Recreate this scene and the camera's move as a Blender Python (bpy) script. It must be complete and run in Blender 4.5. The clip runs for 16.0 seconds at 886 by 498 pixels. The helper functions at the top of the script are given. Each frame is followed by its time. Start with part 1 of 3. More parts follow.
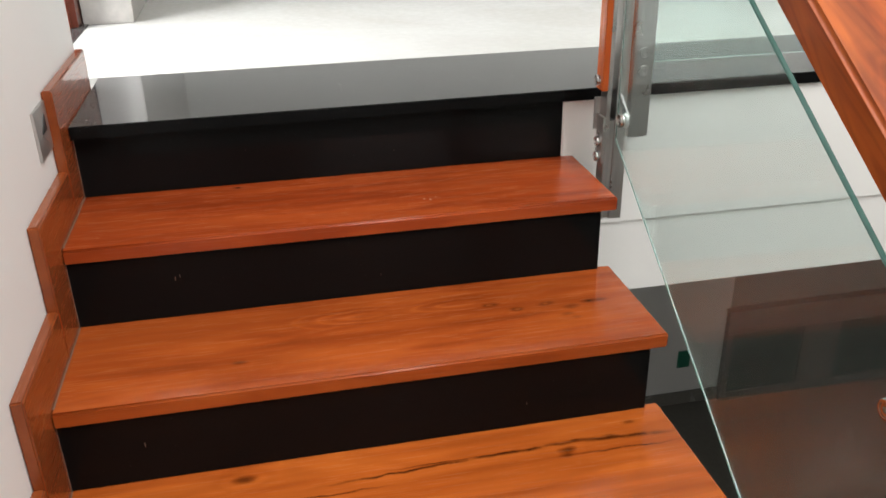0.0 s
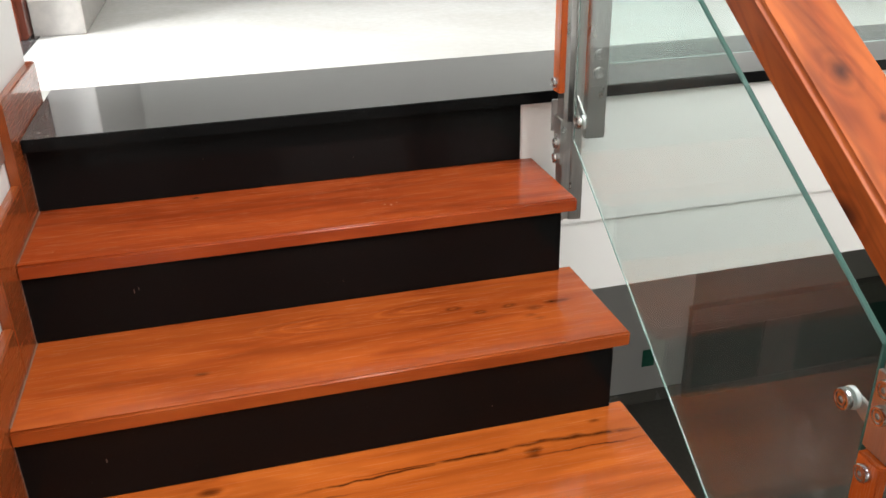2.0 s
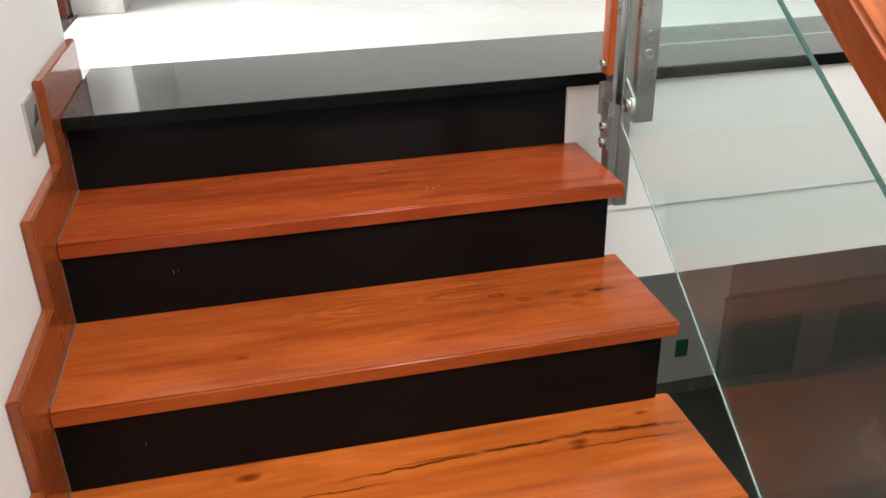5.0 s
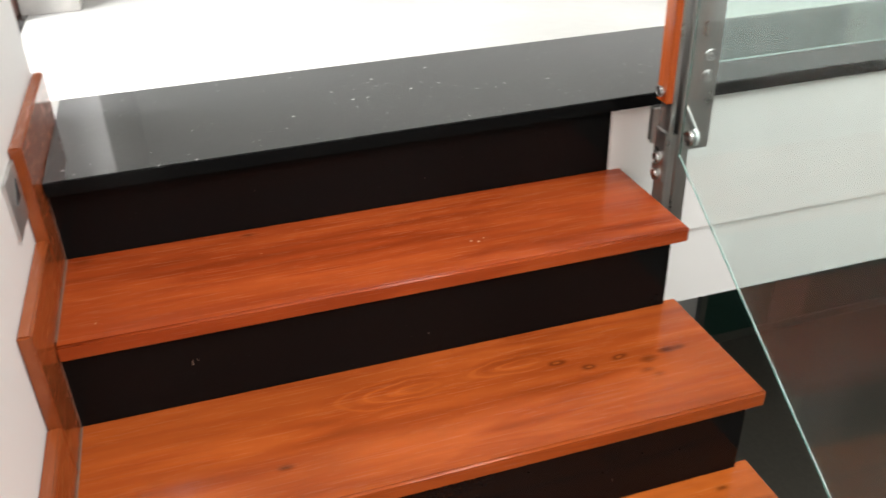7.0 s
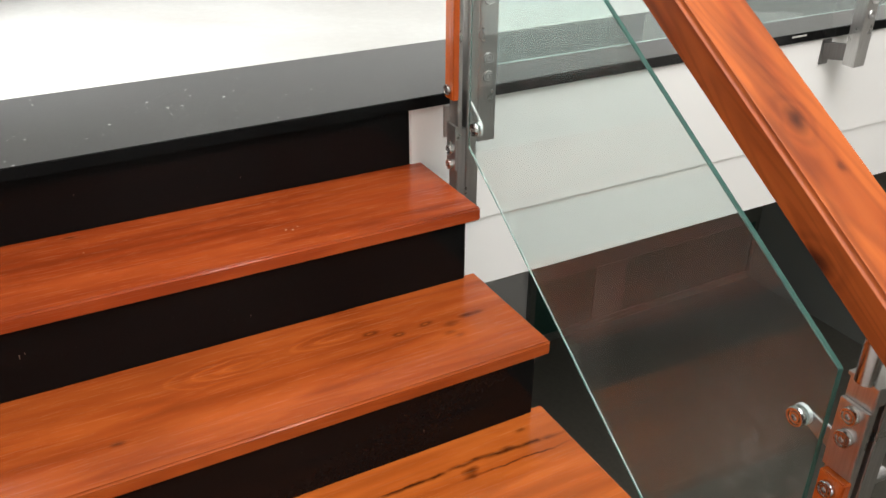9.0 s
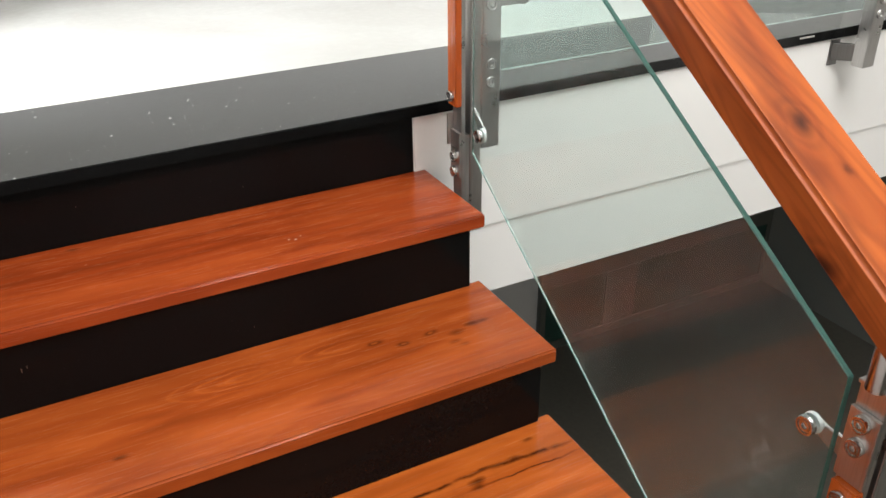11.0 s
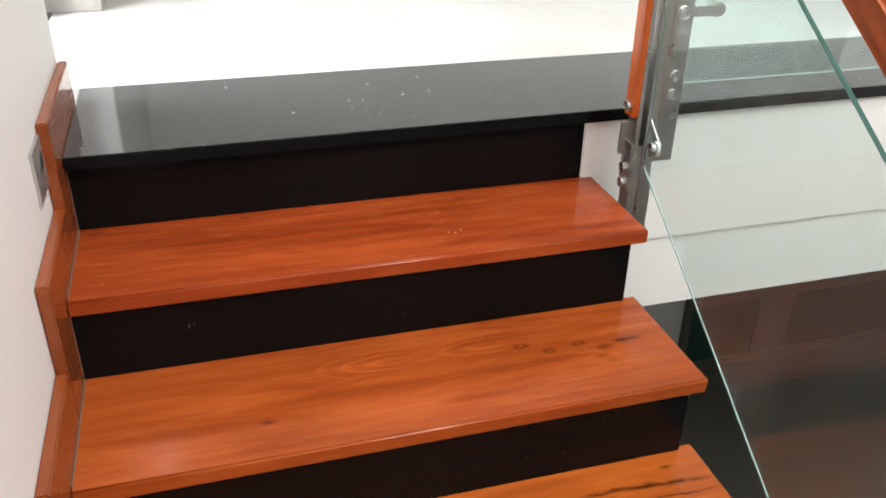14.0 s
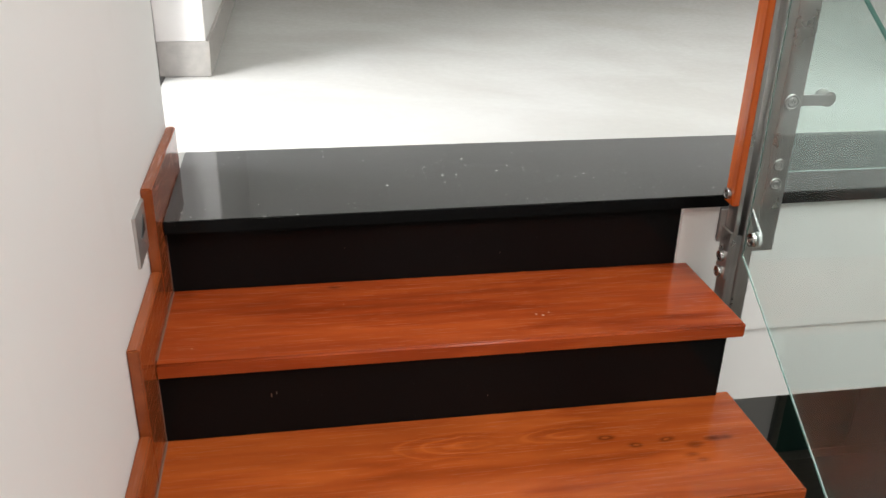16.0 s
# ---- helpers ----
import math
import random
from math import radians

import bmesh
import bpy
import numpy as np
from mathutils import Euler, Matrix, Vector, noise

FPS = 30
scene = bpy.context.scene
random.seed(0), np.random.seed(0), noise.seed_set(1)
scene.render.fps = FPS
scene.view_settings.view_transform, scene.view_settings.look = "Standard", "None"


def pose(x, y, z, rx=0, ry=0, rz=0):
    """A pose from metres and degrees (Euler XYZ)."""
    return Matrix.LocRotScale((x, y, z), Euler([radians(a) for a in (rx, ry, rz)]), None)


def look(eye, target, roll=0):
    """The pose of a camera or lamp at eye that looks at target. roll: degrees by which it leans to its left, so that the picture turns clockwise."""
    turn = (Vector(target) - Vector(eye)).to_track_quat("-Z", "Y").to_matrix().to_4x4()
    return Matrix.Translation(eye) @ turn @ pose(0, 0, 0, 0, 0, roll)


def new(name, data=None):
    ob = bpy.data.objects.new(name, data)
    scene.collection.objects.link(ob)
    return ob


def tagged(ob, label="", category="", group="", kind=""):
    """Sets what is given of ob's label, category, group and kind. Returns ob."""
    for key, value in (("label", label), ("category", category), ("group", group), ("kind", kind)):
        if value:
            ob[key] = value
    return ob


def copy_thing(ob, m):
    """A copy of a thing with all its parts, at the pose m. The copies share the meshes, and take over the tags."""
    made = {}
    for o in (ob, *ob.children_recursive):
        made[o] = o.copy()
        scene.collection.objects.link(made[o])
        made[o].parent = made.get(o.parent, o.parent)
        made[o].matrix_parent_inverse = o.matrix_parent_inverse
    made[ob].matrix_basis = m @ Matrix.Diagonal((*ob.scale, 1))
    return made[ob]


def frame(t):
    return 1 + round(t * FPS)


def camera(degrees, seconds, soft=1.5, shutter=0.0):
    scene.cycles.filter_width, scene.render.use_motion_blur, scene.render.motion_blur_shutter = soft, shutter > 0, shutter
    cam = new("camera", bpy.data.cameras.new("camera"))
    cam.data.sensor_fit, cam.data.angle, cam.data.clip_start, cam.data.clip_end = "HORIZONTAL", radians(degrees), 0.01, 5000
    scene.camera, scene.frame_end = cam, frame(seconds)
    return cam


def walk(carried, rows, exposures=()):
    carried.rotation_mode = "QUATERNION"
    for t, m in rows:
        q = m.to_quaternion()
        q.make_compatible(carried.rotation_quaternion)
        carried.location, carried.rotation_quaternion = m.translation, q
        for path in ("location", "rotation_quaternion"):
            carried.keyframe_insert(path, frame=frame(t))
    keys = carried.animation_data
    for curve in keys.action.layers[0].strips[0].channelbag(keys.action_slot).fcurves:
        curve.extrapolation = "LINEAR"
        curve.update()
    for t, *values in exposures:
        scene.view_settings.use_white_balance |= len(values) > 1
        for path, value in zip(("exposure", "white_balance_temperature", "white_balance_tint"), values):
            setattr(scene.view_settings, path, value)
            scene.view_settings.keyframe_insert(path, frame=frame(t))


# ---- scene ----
cam = camera(54.8, 16.0, shutter=0.4)
PATH = [
    (0, (0.421, -1.901, 0.538), (0.787, -0.134, -0.324), -0.9),
    (0.5, (0.431, -1.9, 0.522), (0.823, -0.16, -0.384), -1.8),
    (1, (0.444, -1.902, 0.52), (0.881, -0.179, -0.397), -2.3),
    (1.5, (0.438, -1.901, 0.542), (0.904, -0.169, -0.342), -1.6),
    (2, (0.426, -1.905, 0.535), (0.874, -0.151, -0.315), -1.3),
    (2.5, (0.423, -1.917, 0.525), (0.841, -0.163, -0.342), -0.5),
    (3, (0.418, -1.922, 0.513), (0.818, -0.184, -0.391), -0.5),
    (3.2, (0.421, -1.912, 0.517), (0.829, -0.19, -0.415), -0.7),
    (5.3, (0.401, -1.836, 0.515), (0.768, -0.074, -0.357), -1.6),
    (5.5, (0.412, -1.8, 0.516), (0.761, -0.034, -0.355), -1.6),
    (6, (0.408, -1.662, 0.551), (0.725, 0.078, -0.384), -1.4),
    (6.5, (0.347, -1.593, 0.618), (0.685, 0.127, -0.345), -0.3),
    (7, (0.285, -1.518, 0.645), (0.774, 0.131, -0.375), -1.7),
    (7.5, (0.285, -1.577, 0.651), (0.931, 0.028, -0.352), -2.4),
    (8, (0.302, -1.682, 0.65), (1.076, -0.124, -0.337), -2.0),
    (8.5, (0.287, -1.717, 0.649), (1.116, -0.179, -0.323), -1.1),
    (9, (0.275, -1.729, 0.651), (1.108, -0.186, -0.312), 0.4),
    (11.3, (0.307, -1.721, 0.647), (1.107, -0.155, -0.306), -1.1),
    (11.5, (0.316, -1.728, 0.649), (1.073, -0.149, -0.318), -1.0),
    (12, (0.315, -1.726, 0.648), (1.015, -0.128, -0.33), -0.8),
    (12.5, (0.323, -1.727, 0.646), (0.965, -0.108, -0.337), -0.9),
    (13, (0.275, -1.71, 0.646), (0.88, -0.085, -0.349), 0.0),
    (13.5, (0.272, -1.7, 0.641), (0.801, -0.054, -0.365), 0.2),
    (14, (0.274, -1.694, 0.66), (0.775, -0.018, -0.308), 1.2),
    (14.5, (0.28, -1.69, 0.665), (0.751, 0.035, -0.231), 1.8),
    (15, (0.267, -1.683, 0.676), (0.697, 0.065, -0.195), 2.2),
    (15.5, (0.27, -1.658, 0.679), (0.641, 0.11, -0.178), 2.4),
    (16, (0.274, -1.656, 0.683), (0.596, 0.127, -0.163), 1.4),
]
walk(cam, [(t, look(eye, target, roll)) for t, eye, target, roll in PATH],
     [(0, -0.1), (0.5, -0.14), (1, -0.12), (2, 0.09), (3, 0.07), (5.5, 0.03), (6.5, 0.12), (8.5, 0.04), (12.5, 0.04), (14, 0.12), (15.5, -0.18), (16, -0.24)])

# ---- light ----
world = bpy.data.worlds.new("sky")
scene.world = world
world.use_nodes = True
wn = world.node_tree
sky = wn.nodes.new("ShaderNodeTexSky")
sky.sky_type, sky.sun_disc, sky.sun_elevation, sky.sun_rotation = "NISHITA", False, radians(50), radians(200)
wn.links.new(sky.outputs[0], wn.nodes["Background"].inputs[0])
wn.nodes["Background"].inputs[1].default_value = 0.1


def area(name, eye, target, sx, sy, watts, colour):
    """An area lamp, for daylight in an opening of the house and for added fill."""
    lamp = bpy.data.lights.new(name, "AREA")
    lamp.shape, lamp.size, lamp.size_y, lamp.energy, lamp.color = "RECTANGLE", sx, sy, watts, colour
    ob = new(name, lamp)
    ob.matrix_world = look(eye, target)
    return ob


SKYLIGHT_W, FRONT_FILL_W, DOOR_W, LOWER_W = 190, 50, 320, 12
area("skylight_daylight", (1.7, -1.9, 2.93), (1.7, -1.9, 0), 1.9, 2.8, SKYLIGHT_W, (1.0, 0.99, 0.98))
# added fill from behind the viewpoint; the front wall has no window
area("front_fill", (2.2, -6.9, 1.5), (2.2, 0, 0.6), 2.6, 1.8, FRONT_FILL_W, (1.0, 0.985, 0.97))
area("door_daylight", (-1.40, 0.52, 1.40), (0.8, 0.78, 0.2), 0.9, 1.7, DOOR_W, (0.98, 0.99, 1.0))
# added fill that lifts the lower storey, with no opening behind it
area("lower_fill", (5.4, -3.0, -1.6), (3.0, 0.5, -2.6), 1.6, 1.6, LOWER_W, (1.0, 0.95, 0.88))


# ---- materials ----
class Nodes:
    """A short way to wire a procedural material."""

    def __init__(self, name):
        self.mat = bpy.data.materials.new(name)
        self.mat.use_nodes = True
        self.tree = self.mat.node_tree
        self.bsdf = self.tree.nodes["Principled BSDF"]

    def put(self, kind, **values):
        n = self.tree.nodes.new(kind)
        for key, v in values.items():
            n.inputs[key.replace("_", " ")].default_value = v
        return n

    def link(self, a, b):
        self.tree.links.new(a, b)

    def math(self, op, a, b=0.0, clamp=False):
        n = self.tree.nodes.new("ShaderNodeMath")
        n.operation, n.use_clamp = op, clamp
        for i, v in enumerate((a, b)):
            if isinstance(v, (int, float)):
                n.inputs[i].default_value = v
            else:
                self.link(v, n.inputs[i])
        return n.outputs[0]

    def coords(self, scale=(1, 1, 1), turn=(0, 0, 0), place=(0, 0, 0)):
        c = self.tree.nodes.new("ShaderNodeTexCoord")
        m = self.put("ShaderNodeMapping")
        m.inputs["Rotation"].default_value = turn
        self.link(c.outputs["Object"], m.inputs["Vector"])
        k = self.put("ShaderNodeMapping")
        k.inputs["Scale"].default_value = scale
        k.inputs["Location"].default_value = place
        self.link(m.outputs[0], k.inputs["Vector"])
        return k.outputs[0]

    def noise(self, vector, scale, detail=4.0, rough=0.55, bend=0.0):
        n = self.put("ShaderNodeTexNoise", Scale=scale, Detail=detail, Roughness=rough, Distortion=bend)
        self.link(vector, n.inputs["Vector"])
        return n.outputs["Fac"]

    def ramp(self, fac, stops):
        n = self.tree.nodes.new("ShaderNodeValToRGB")
        e = n.color_ramp.elements
        while len(e) < len(stops):
            e.new(0.5)
        for item, (at, col) in zip(e, stops):
            item.position = at
            item.color = (*col, 1) if len(col) == 3 else col
        self.link(fac, n.inputs[0])
        return n.outputs[0]

    def grey(self, fac, lo, hi, v0=0.0, v1=1.0):
        n = self.put("ShaderNodeMapRange", From_Min=lo, From_Max=hi, To_Min=v0, To_Max=v1)
        n.clamp = True
        self.link(fac, n.inputs["Value"])
        return n.outputs[0]

    def mix(self, fac, a, b, blend="MIX"):
        n = self.tree.nodes.new("ShaderNodeMix")
        n.data_type, n.blend_type = "RGBA", blend
        for slot, v in ((0, fac), (6, a), (7, b)):
            if isinstance(v, (int, float)):
                n.inputs[slot].default_value = v
            elif isinstance(v, tuple):
                n.inputs[slot].default_value = (*v, 1)
            else:
                self.link(v, n.inputs[slot])
        return n.outputs[2]

    def bump(self, fac, strength, distance=0.001):
        n = self.put("ShaderNodeBump", Strength=strength, Distance=distance)
        self.link(fac, n.inputs["Height"])
        self.link(n.outputs[0], self.bsdf.inputs["Normal"])

    def base(self, v):
        self.link(v, self.bsdf.inputs["Base Color"])

    def rough(self, v):
        if isinstance(v, (int, float)):
            self.bsdf.inputs["Roughness"].default_value = v
        else:
            self.link(v, self.bsdf.inputs["Roughness"])


def wood(name, light, mid, dark, along="x", turn=(0, 0, 0), knots=(), streaks=(), seed=0.0, gloss=0.22, figure=0.62, swirls=(), specks=(), rings=0.2, veins=0.0, coat=0.40):
    """Varnished timber; knots (x, y, z, radius, strength), streaks (x0, y0, x1, y1, width) as dark cracks in the board."""
    n = Nodes(name)
    stretch = {"x": (1, 5.5, 5.5), "y": (5.5, 1, 5.5), "z": (5.5, 5.5, 1)}[along]
    fine = {"x": (1, 40, 40), "y": (40, 1, 40), "z": (40, 40, 1)}[along]
    v = n.coords(stretch, turn, (seed, seed * 1.7, seed * 0.6))
    band = n.noise(v, 1.9, 3, 0.42, 1.6)
    tone = n.noise(n.coords({"x": (1.4, 7, 7), "y": (7, 1.4, 7), "z": (7, 7, 1.4)}[along], turn, (seed + 4, seed, 0)), 1.5, 3, 0.5, 0.8)
    pores = n.noise(n.coords(fine, turn), 9.0, 3, 0.7)
    flame = n.put("ShaderNodeTexWave", Scale=1.5, Distortion=7.0, Detail=2.0, Detail_Scale=0.55)
    flame.bands_direction = {"x": "Y", "y": "X", "z": "X"}[along]
    n.link(n.coords({"x": (0.9, 5, 5), "y": (5, 0.9, 5), "z": (5, 5, 0.9)}[along], turn, (seed * 0.7, seed, 0)), flame.inputs["Vector"])
    figured = n.grey(n.math("ADD", n.math("MULTIPLY", band, 0.9), n.math("MULTIPLY", flame.outputs["Fac"], 0.10)), 0.26, 0.78)
    col = n.ramp(figured, [(0.0, dark), (0.34, mid), (0.62, light), (1.0, mid)])
    col = n.mix(figure, mid, col)
    col = n.mix(n.grey(tone, 0.42, 0.70, 0.0, 0.6), col, tuple(0.5 * (p + q) for p, q in zip(mid, dark)))
    col = n.mix(n.grey(pores, 0.55, 0.8, 0.0, 0.11), col, dark)
    long = {"x": (0.7, 6, 6), "y": (6, 0.7, 6), "z": (6, 6, 0.7)}[along]
    field = n.noise(n.coords(long, turn, (seed + 9, seed * 0.8, 2)), 1.1, 1.0, 0.4, 0.7)
    growth = n.grey(n.math("SINE", n.math("MULTIPLY", field, 110.0)), -0.1, 1.0)
    col = n.mix(n.math("MULTIPLY", growth, n.grey(band, 0.35, 0.65, rings, 0.25 * rings)), col, tuple(0.45 * p + 0.55 * q for p, q in zip(mid, dark)))
    if veins:  # broad dark heartwood bands
        heart = n.noise(n.coords(long, turn, (seed + 2, seed, 5)), 2.6, 3.0, 0.5, 1.2)
        col = n.mix(n.grey(heart, 0.50, 0.68, 0.0, veins), col, dark)
    c = n.tree.nodes.new("ShaderNodeTexCoord").outputs["Object"]
    wob = n.put("ShaderNodeTexNoise", Scale=18.0, Detail=3.0)
    n.link(c, wob.inputs["Vector"])
    shift = n.tree.nodes.new("ShaderNodeVectorMath")
    shift.operation = "MULTIPLY_ADD"
    shift.inputs[1].default_value = (0.03, 0.016, 0.0)
    n.link(wob.outputs["Color"], shift.inputs[0])
    n.link(c, shift.inputs[2])
    moved = shift.outputs[0]
    for x, y, z, r, strength in knots:
        off = n.tree.nodes.new("ShaderNodeVectorMath")
        off.operation = "SUBTRACT"
        n.link(moved, off.inputs[0])
        off.inputs[1].default_value = (x + 0.015, y + 0.008, z)
        pull = n.tree.nodes.new("ShaderNodeVectorMath")
        pull.operation = "MULTIPLY"
        pull.inputs[1].default_value = {"x": (0.55, 1.1, 1.1), "y": (1.2, 0.7, 1.0), "z": (1.1, 1.1, 0.55)}[along]
        n.link(off.outputs[0], pull.inputs[0])
        d = n.tree.nodes.new("ShaderNodeVectorMath")
        d.operation = "LENGTH"
        n.link(pull.outputs[0], d.inputs[0])
        ring = n.math("SINE", n.math("MULTIPLY", d.outputs["Value"], 260.0))
        halo = n.math("MULTIPLY", n.grey(d.outputs["Value"], r * 0.8, r * 3.2, 0.34, 0.0), n.grey(ring, -0.4, 1.0))
        col = n.mix(n.math("MULTIPLY", halo, strength), col, dark)
        col = n.mix(n.math("MULTIPLY", n.grey(d.outputs["Value"], r * 0.2, r * 1.3, 0.9, 0.0), strength), col, tuple(q * 0.42 for q in dark))
        if 0.007 < r < 0.008:  # pin knots with a pale heart
            col = n.mix(n.grey(d.outputs["Value"], r * 0.3, r * 0.6, 0.55, 0.0), col, light)
    for x, y, z, r in swirls:
        off = n.tree.nodes.new("ShaderNodeVectorMath")
        off.operation = "SUBTRACT"
        n.link(moved, off.inputs[0])
        off.inputs[1].default_value = (x + 0.015, y + 0.008, z)
        pull = n.tree.nodes.new("ShaderNodeVectorMath")
        pull.operation = "MULTIPLY"
        pull.inputs[1].default_value = {"x": (0.28, 1.1, 1.1), "y": (1.3, 0.55, 0.75), "z": (1.1, 1.1, 0.28)}[along]
        n.link(off.outputs[0], pull.inputs[0])
        d = n.tree.nodes.new("ShaderNodeVectorMath")
        d.operation = "LENGTH"
        n.link(pull.outputs[0], d.inputs[0])
        wave = n.math("SINE", n.math("MULTIPLY", d.outputs["Value"], 420.0))
        run = n.tree.nodes.new("ShaderNodeSeparateXYZ")
        n.link(off.outputs[0], run.inputs[0])
        arc = n.grey(run.outputs[0 if along == "x" else 1], -0.03, 0.07, 1.0, 0.0)  # the figure opens to one end
        ring = n.math("MULTIPLY", n.grey(wave, 0.2, 1.0), arc)
        col = n.mix(n.math("MULTIPLY", n.grey(d.outputs["Value"], r * 0.6, r, 0.6, 0.0), n.math("MULTIPLY", n.grey(wave, -0.6, -1.0), arc)), col, light)
        col = n.mix(n.math("MULTIPLY", n.grey(d.outputs["Value"], r * 0.5, r, 0.42, 0.0), ring), col, tuple(0.5 * (p + q) for p, q in zip(mid, dark)))
    for x, y, z, r in specks:
        d = n.tree.nodes.new("ShaderNodeVectorMath")
        d.operation = "DISTANCE"
        n.link(c, d.inputs[0])
        d.inputs[1].default_value = (x, y, z)
        col = n.mix(n.grey(d.outputs["Value"], r * 0.6, r, 0.8, 0.0), col, (0.62, 0.42, 0.32))
    sep = n.tree.nodes.new("ShaderNodeSeparateXYZ")
    n.link(moved, sep.inputs[0])
    X, Y = sep.outputs[0], sep.outputs[1]
    gaps = n.noise(n.coords((7, 3, 3)), 4.0, 3)
    for x0, y0, x1, y1, width in streaks:
        k = (y1 - y0) / (x1 - x0)
        off = n.math("ABSOLUTE", n.math("SUBTRACT", n.math("SUBTRACT", Y, y0 + 0.008), n.math("MULTIPLY", n.math("SUBTRACT", X, x0 + 0.015), k)))
        line = n.grey(off, width * 0.1, width * 0.85, 1.0, 0.0)
        inside = n.math("MULTIPLY", n.grey(X, x0, x0 + 0.12), n.grey(X, x1 - 0.06, x1 + 0.03, 1.0, 0.0))
        line = n.math("MULTIPLY", n.math("MULTIPLY", line, inside), n.grey(gaps, 0.30, 0.50, 0.35, 0.95))
        col = n.mix(line, col, tuple(q * 0.32 for q in dark))
    n.base(col)
    n.rough(n.grey(pores, 0.3, 0.8, gloss, gloss + 0.09))
    n.bsdf.inputs["Specular IOR Level"].default_value = 0.20
    n.bsdf.inputs["Coat Weight"].default_value = coat
    n.bsdf.inputs["Coat Roughness"].default_value = 0.08
    n.bump(n.mix(0.25, band, pores), 0.045, 0.001)
    return n.mat


def plaster(name, colour, grain=60.0, strength=0.12):
    n = Nodes(name)
    a = n.noise(n.coords(), 1.3, 4)
    b = n.noise(n.coords(), grain, 5, 0.6)
    smudge = n.noise(n.coords((1, 1, 0.5), place=(3, 1, 0)), 5.0, 5, 0.6)
    col = n.mix(n.grey(a, 0.35, 0.7, 0.0, 0.5), colour, tuple(q * 0.94 for q in colour))
    col = n.mix(n.grey(smudge, 0.58, 0.8, 0.0, 0.25), col, tuple(q * w for q, w in zip(colour, (0.86, 0.84, 0.80))))
    n.base(col)
    n.rough(0.62)
    n.bump(b, strength, 0.0015)
    return n.mat


def stone(name, colour, fleck, gloss, flecks=0.5, scale=260.0, dusty=1.0, shine=0.5, ior=1.5, grains=False):
    """Polished granite: fine crystals, a few pale flecks, smears of dust."""
    n = Nodes(name)
    v = n.tree.nodes.new("ShaderNodeTexVoronoi")
    v.inputs["Scale"].default_value = scale
    n.link(n.coords(), v.inputs["Vector"])
    cell = n.grey(v.outputs["Color"], 0.2, 0.9)
    col = n.mix(n.math("MULTIPLY", cell, flecks), colour, fleck)
    dust = n.noise(n.coords((1, 1.6, 1)), 7.0, 6, 0.65)
    spots = n.tree.nodes.new("ShaderNodeTexVoronoi")
    spots.inputs["Scale"].default_value = 38.0
    n.link(n.coords(), spots.inputs["Vector"])
    chip = n.math("MULTIPLY", n.grey(spots.outputs["Distance"], 0.04, 0.09, 1.0, 0.0), n.grey(dust, 0.44, 0.55))
    col = n.mix(n.math("MULTIPLY", chip, 0.7 * dusty), col, (0.35, 0.34, 0.32))
    col = n.mix(n.grey(dust, 0.55, 0.8, 0.0, 0.10 * dusty), col, (0.30, 0.29, 0.27))
    if grains:  # sparse pale specks of plaster dust on the level top
        for size, share, reach in ((30.0, 0.84, 0.10), (75.0, 0.86, 0.14)):
            grit = n.tree.nodes.new("ShaderNodeTexVoronoi")
            grit.voronoi_dimensions = "2D"
            grit.inputs["Scale"].default_value = size
            n.link(n.coords(place=(size, 0.7, 0)), grit.inputs["Vector"])
            pick = n.tree.nodes.new("ShaderNodeSeparateColor")
            n.link(grit.outputs["Color"], pick.inputs[0])
            near = n.math("LESS_THAN", grit.outputs["Distance"], n.grey(pick.outputs[0], share, 1.0, 0.0, reach))
            col = n.mix(n.math("MULTIPLY", near, n.grey(pick.outputs[1], 0.0, 1.0, 0.25, 0.9)), col, (0.55, 0.55, 0.52))
    n.base(col)
    n.bsdf.inputs["Specular IOR Level"].default_value = shine
    n.bsdf.inputs["IOR"].default_value = ior
    n.rough(n.grey(dust, 0.42, 0.78, gloss, gloss + 0.11 * min(1.0, dusty + 0.3)))
    n.bump(cell, 0.012, 0.0004)
    return n.mat


def steel(name, tone=0.62, gloss=0.26):
    n = Nodes(name)
    brushed = n.noise(n.coords((30, 30, 1.2)), 12.0, 4, 0.6)
    smear = n.noise(n.coords(), 14.0, 4)
    n.base(n.mix(n.grey(brushed, 0.3, 0.75), (tone, tone * 0.985, tone * 0.96), (tone * 0.78, tone * 0.76, tone * 0.73)))
    n.bsdf.inputs["Metallic"].default_value = 1.0
    n.rough(n.grey(smear, 0.3, 0.7, gloss, gloss + 0.16))
    n.bump(brushed, 0.05, 0.0004)
    return n.mat


def plain(name, colour, gloss, metal=0.0):
    n = Nodes(name)
    a = n.noise(n.coords(), 35.0, 4)
    n.base(n.mix(n.grey(a, 0.35, 0.7), colour, tuple(q * 0.85 for q in colour)))
    n.rough(gloss)
    n.bsdf.inputs["Metallic"].default_value = metal
    n.bump(a, 0.02, 0.0006)
    return n.mat


